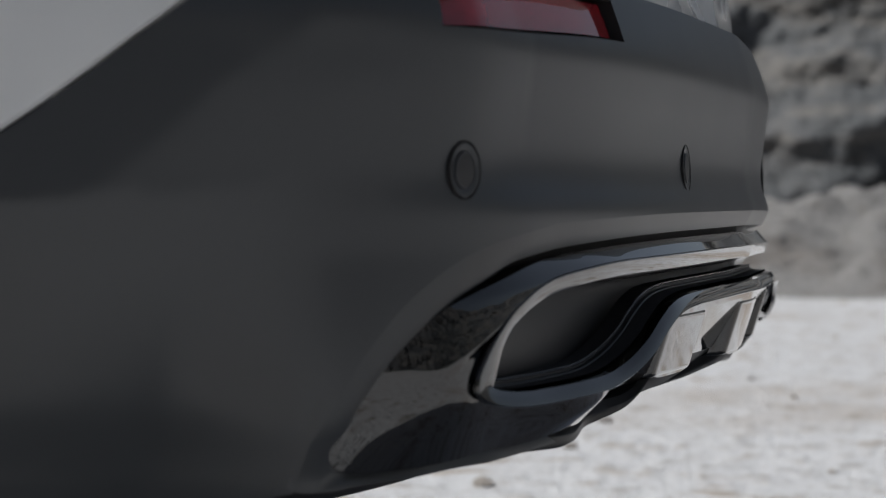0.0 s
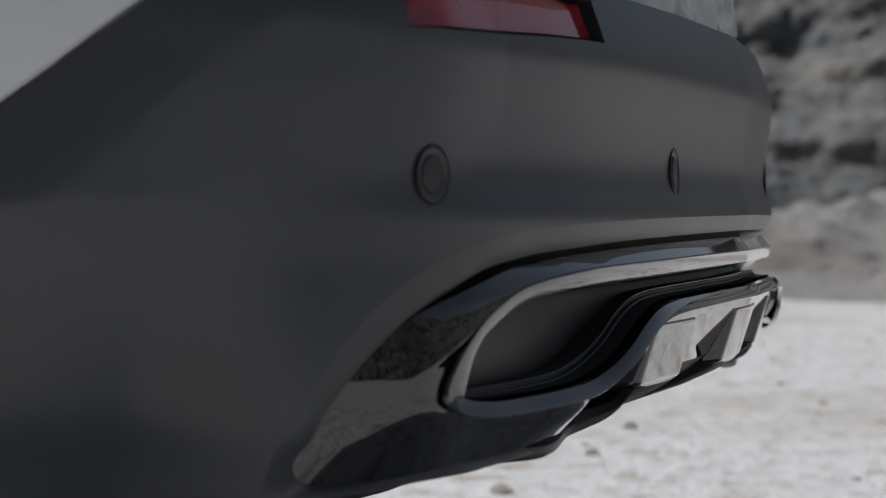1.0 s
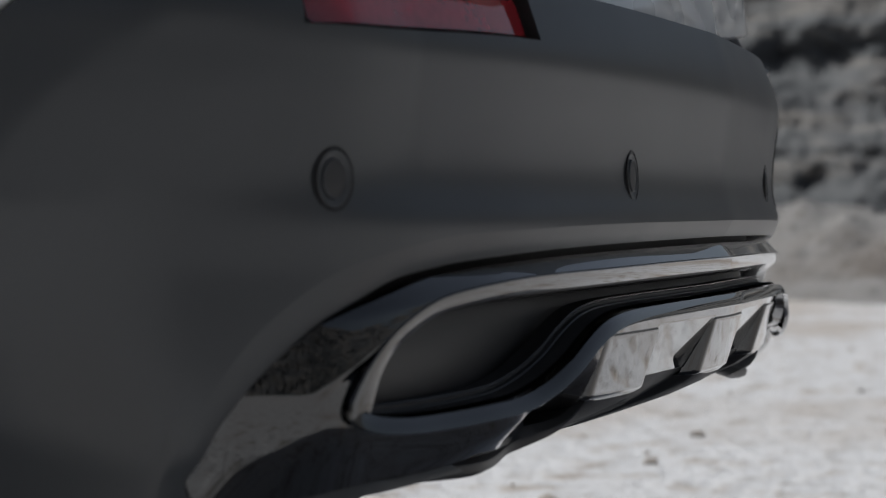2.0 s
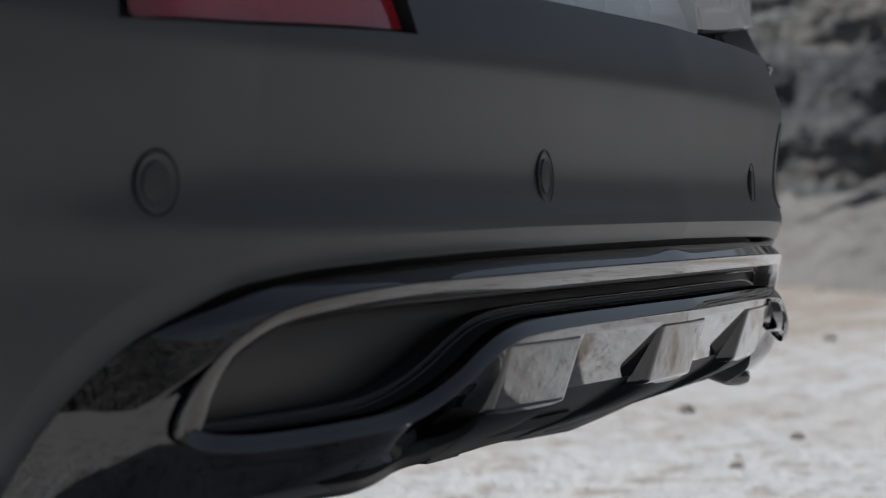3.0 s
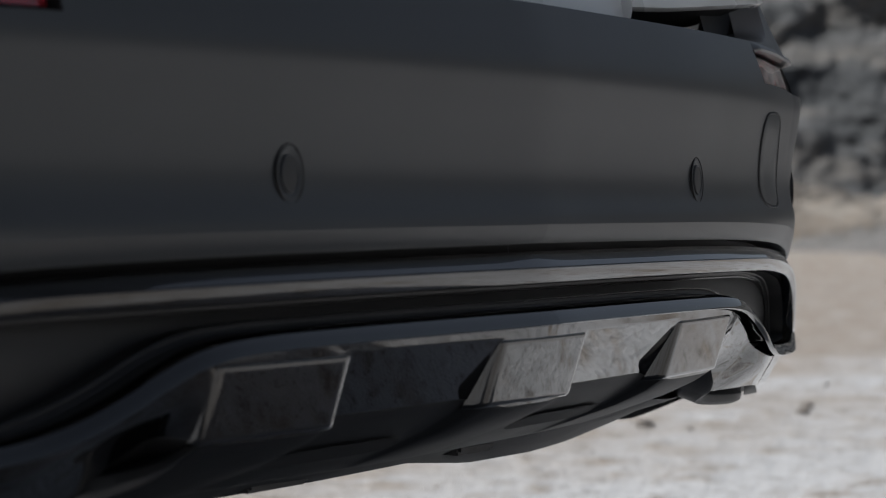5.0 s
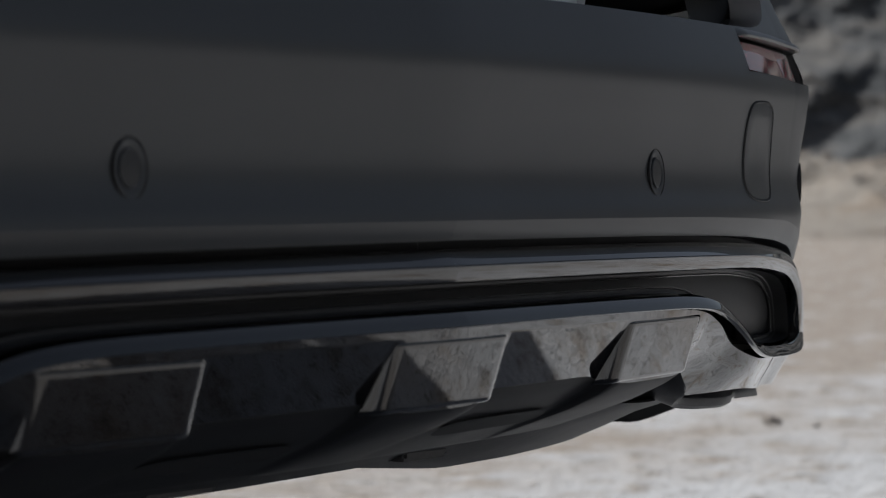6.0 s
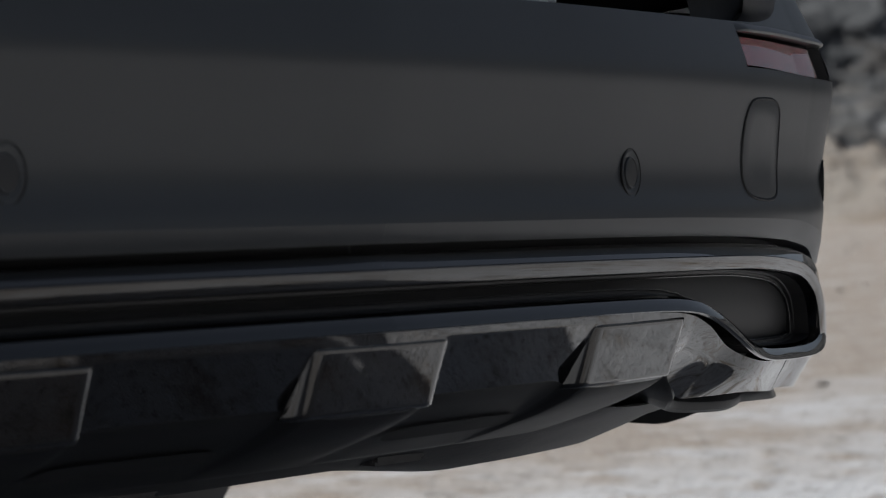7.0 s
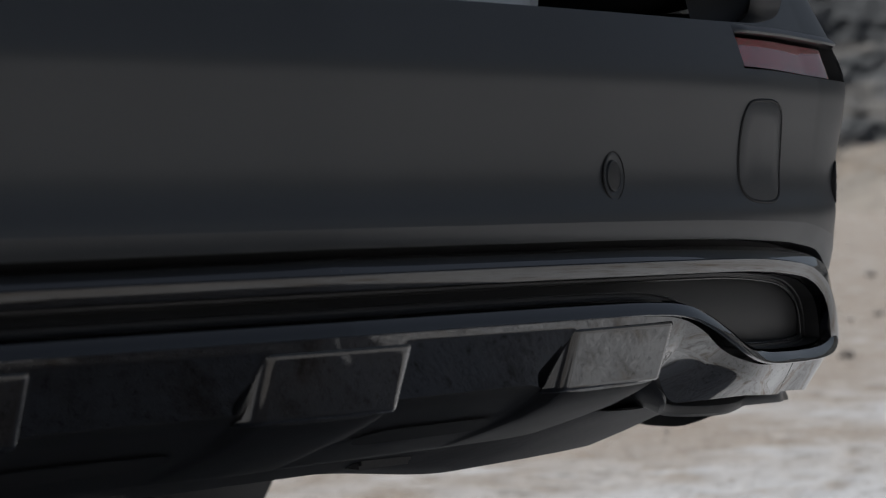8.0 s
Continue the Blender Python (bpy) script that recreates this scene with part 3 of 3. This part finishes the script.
def build_lamp(side):
    """Bumper lamp: sunk housing, lens and brow."""
    ss = np.linspace(LAMP_IN, LAMP_OUT, 40)
    rows = []
    for v, d in ((0, -.0005), (.0, .012), (.06, .024)):
        rows.append([at(side * s, lamp_low(s) + v * (lamp_high(s) - lamp_low(s)), skin(s, lamp_low(s)) + d) for s in ss])
    for v, d in ((.5, .026), (.94, .024), (1, .012), (1, -.0005)):
        rows.append([at(side * s, lamp_low(s) + v * (lamp_high(s) - lamp_low(s)), skin(s, lamp_high(s)) + d) for s in ss])
    bm = sheet(rows)
    for s in (LAMP_IN, LAMP_OUT):
        vs = [bm.verts.new(at(side * s, lamp_low(s) + v * (lamp_high(s) - lamp_low(s)), skin(s, lamp_low(s) + v * (lamp_high(s) - lamp_low(s))) + d)) for v, d in ((0, -.0005), (1, -.0005), (1, .03), (0, .03))]
        bm.faces.new(vs)
    lamp = part("bumper_lamp", bm, RUBBER, car, "sunk red bumper lamp in a black housing")
    rows = []
    for v, d in ((.04, .008), (.08, .0015), (.30, .0040), (.60, .0078), (.86, .0110), (.93, .018)):
        row = []
        for s in np.linspace(LAMP_IN + .003, LAMP_OUT - .020, 36):
            e = .016 * smoothstep(.772, .806, s) ** 1.5
            row.append(at(side * s, lamp_low(s) + v * (lamp_high(s) - lamp_low(s)), skin(s, .655) + d + e + .004))
        rows.append(row)
    part("lens", sheet(rows), RED, lamp, "ribbed red plastic lens")
    rows = []
    for dz, d in ((-.0005, .012), (-.0014, .001), (-.0008, -.0045), (.0012, -.0068), (.0034, -.0062), (.0056, -.0035), (.0072, 0.0005)):
        rows.append([at(side * s, lamp_high(s) + dz, skin(s, lamp_high(s) + max(0, dz)) + (d if d > .002 else .7 * d * smoothstep(LAMP_IN, LAMP_IN + .016, s) * smoothstep(LAMP_OUT - .001, LAMP_OUT - .03, s))) for s in np.linspace(LAMP_IN, LAMP_OUT, 40)])
    part("brow", sheet(rows), SATIN, lamp, "satin brow over the lamp")


for side in (-1, 1):
    build_lamp(side)


def build_sensor(s, z):
    """Parking sensor: ring, sunk bezel and disc."""
    lean = (skin(s, z + .015) - skin(s, z - .015)) / .03
    n = (outward(s) + Vector((0, 0, lean))).normalized()
    u = Vector((0, 0, 1)).cross(n).normalized()
    up = n.cross(u)
    c = at(s, z, skin(s, z)) + n * (.0018 if abs(s) > .7 else .0010)

    def lathe(profile):
        rows = []
        for r, h in profile:
            rows.append([c + n * h * .85 + (u * math.cos(k) * .77 + up * math.sin(k)) * r for k in np.linspace(0, 2 * math.pi, 36, endpoint=False)])
        return sheet(rows, closed=True)

    ring = part("parking_sensor", lathe([(.0201, -.007), (.0198, .0010), (.0193, .0014), (.0186, .0011), (.0181, -.0008)]), RUBBER, car, "round dark parking sensor")
    part("bezel", lathe([(.0184, -.0006), (.0178, .0009), (.0168, .0011), (.0150, .0004), (.0126, -.0002)]), SATIN, ring, "satin dished bezel ring")
    part("inner_ring", lathe([(.0127, -.0004), (.0123, .0014), (.0117, .0018), (.0112, .0014)]), SATIN, ring, "raised satin inner ring")
    bm = lathe([(.0113, .0012), (.007, .0015), (.0002, .0016)])
    part("disc", bm, MATTE, ring, "dark sensor disc")


for s, z in ((-.797, .543), (-.331, .550), (.331, .550), (.797, .543)):
    build_sensor(s, z)


def build_tow_cover():
    """Rounded cover plate in a fine dark groove."""
    pts = [(.576, .6143), (.601, .6138), (.6175, .608), (.6225, .593), (.622, .560), (.619, .536), (.606, .5275), (.575, .5268), (.550, .5313), (.5375, .544), (.535, .5685), (.539, .593), (.5475, .6073), (.559, .6128)]
    c = curve_through(pts + pts[:1], 6)[:-1]
    c[:, 0] += [1.1 * (skin(p, q) + .004) for p, q in c]
    part("cover_groove", tube([at(s, z, skin(s, z) + .0002) for s, z in c], .0017, 6, True), RUBBER, car, "fine dark groove round the cover")
    m = c.mean(0)
    rows = []
    for k in (.985, .96, .6, .25, .02):
        rows.append([at(q[0], q[1], skin(q[0], q[1]) - (.0004 if k > .97 else .0009)) for q in (m + (c - m) * k)])
    part("tow_cover", sheet(rows, closed=True), SATIN, car, "satin tow-eye cover plate")


build_tow_cover()


def tailgate_row(dz, d):
    c = curve_through([(.296, .693), (.40, .699), (.55, .711), (.66, .7195), (.69, .7225)], 8)
    half = [(0, .655), (.15, .655), (.294, .655)] + [(q[0], q[1]) for q in c]
    full = [(-q[0], q[1]) for q in reversed(half)] + half[1:]
    return [at(q[0], q[1] + dz, d - .024 * smoothstep(.30, .69, abs(q[0])) * (1 if dz < .2 else 0.3) + (.004 if abs(q[0]) < .295 else 0)) for q in full]


def build_tailgate():
    """Pale tailgate with its lower lip over the bumper's shelf."""
    return sheet([tailgate_row(dz, d) for dz, d in ((.0025, .056), (.0004, .053), (.0005, .049), (.004, .044), (.05, .050), (.14, .09), (.28, .20), (.40, .36), (.56, .52), (.68, .74))])


tailgate = part("tailgate", build_tailgate(), SILVER, car, "pale silver tailgate with a thin lower lip")
part("tailgate_underside", sheet([tailgate_row(dz, d) for dz, d in ((.0024, .0555), (-.004, .075), (-.016, .11), (-.03, .20))]), RUBBER, tailgate, "dark underside behind the tailgate lip")


def build_shelf():
    rows = []
    for d, dz in ((.010, -.003), (.05, -.004), (.12, 0), (.20, .06)):
        rows.append([at(s, min(.70, along(TOP, s)) + dz, d + skin(s, min(.70, along(TOP, s)))) for s in np.linspace(-.79, .79, 60)])
    return sheet(rows)


def build_corner_filler(side):
    """Dark inner wall that closes the gap between the tailgate's end and the wing."""
    rows = []
    for z, d in ((None, .05), (.80, .085), (1.0, .17)):
        rows.append([at(side * s, z or along(TOP, s) - .012, d + .02 * smoothstep(.70, .80, s)) for s in np.linspace(.56, .80, 16)])
    return sheet(rows)


for side in (-1, 1):
    part("corner_filler", build_corner_filler(side), RUBBER, car)
part("bumper_shelf", build_shelf(), RUBBER, car, "black shelf between bumper and tailgate")


SIDE_END = float(ARC[-1])


def in_arch(y, z):
    return any(math.hypot(y - yc, z - .36) < .405 for yc in (1.32, 4.0))


def build_side(side):
    """Body side from the tail round to the nose, with open wheel arches."""
    cols = np.r_[np.linspace(.735, 1.36, 70), np.linspace(1.37, SIDE_END, 150)]
    rows = []
    for s in cols:
        if s <= .80:
            lo = .80 + (.80 - s) * .7
        elif s <= 1.36:
            lo = along(SEAM, s)
        else:
            lo = .30
        belt = 1.02 - .24 * smoothstep(3.6, 5.6, s)
        row = []
        for u in np.r_[0, .01, np.linspace(.04, 1, 26)]:
            z = lo + .0015 + (belt - lo) * u
            base = skin(s, lo) if s < 1.36 else -.004 + .05 * smoothstep(.5, .3, z)
            row.append(at(side * s, z, base - .001 + (.004 if u == 0 else 0) + .12 * max(0, z - .62) ** 1.3 + .05 * smoothstep(belt - .17, belt, z)))
        rows.append(row)
    bm = sheet(rows)
    bmesh.ops.delete(bm, geom=[f for f in bm.faces if in_arch(f.calc_center_median().y, f.calc_center_median().z)], context="FACES")
    return bm


for side in (-1, 1):
    part("body_side", build_side(side), SILVER, car, "pale silver body side")


def build_bonnet():
    rows = []
    for y, w, z in ((2.95, .82, 1.00), (3.4, .86, .97), (3.9, .84, .92), (4.3, .74, .85), (4.58, .50, .79)):
        rows.append([(w * k, y, z + .03 * (1 - k * k)) for k in np.linspace(-1, 1, 17)])
    return sheet(rows)


part("bonnet", build_bonnet(), SILVER, car, "pale silver bonnet")
GLASS = material("dark_window_glass", (0.01, 0.011, 0.012), 0.04, coat=1.0)


def wheel_at(x, y):
    """Tyre and five-spoke rim."""
    def lathe(profile):
        return sheet([[(x + dx, y + r * math.cos(k), .36 + r * math.sin(k)) for k in np.linspace(0, 2 * math.pi, 48, endpoint=False)] for r, dx in profile], closed=True)
    tyre = part("wheel", lathe([(.25, -.12), (.33, -.125), (.358, -.10), (.362, 0), (.358, .10), (.33, .125), (.25, .12)]), RUBBER, car, "dark wheel with a road tyre")
    part("rim", lathe([(.25, -.11), (.235, -.09), (.23, 0), (.235, .09), (.25, .11)]), GLOSS, tyre, "gloss-black rim")
    out = math.copysign(.085, x)
    for k in range(5):
        a = 2 * math.pi * k / 5 + .3
        bm = box((-.012, -.028, .03), (.012, .028, .245), .006)
        bm.transform(Matrix.Translation((x + out, y, .36)) @ Matrix.Rotation(a, 4, "X"))
        part("spoke", bm, GLOSS, tyre)


for x in (-.86, .86):
    for y in (1.32, 4.0):
        wheel_at(x, y)


def build_arch_liner(side, yc):
    rows = []
    for x in (.98, .60):
        rows.append([(side * x, yc + .41 * math.cos(k), .36 + .41 * math.sin(k)) for k in np.linspace(-.1, math.pi + .1, 24)])
    return sheet(rows)


for side in (-1, 1):
    for yc in (1.32, 4.0):
        part("arch_liner", build_arch_liner(side, yc), MATTE, car, "matte-black wheel-arch liner")


def build_cabin(lo, hi):
    """A band of the upper body between two shares of its section."""
    rows = []
    for y, w, z in ((.42, .56, 1.04), (.62, .62, 1.20), (.90, .64, 1.38), (1.4, .65, 1.46), (2.0, .65, 1.46), (2.5, .62, 1.30), (2.95, .58, 1.03)):
        sec = curve_through([(-w - .28, .99), (-w - .12, .99 + (z - .99) * .75), (-w + .10, z - .02), (0, z), (w - .10, z - .02), (w + .12, .99 + (z - .99) * .75), (w + .28, .99)], 6)
        n = len(sec)
        rows.append([(q[0], y, q[1]) for q in sec[int(lo * (n - 1)):int(hi * (n - 1)) + 1]])
    return sheet(rows)


part("roof", build_cabin(.30, .70), SILVER, car, "pale silver roof")
part("side_window", build_cabin(0, .31), GLASS, car, "dark side glass")
part("side_window", build_cabin(.69, 1), GLASS, car, "dark side glass")
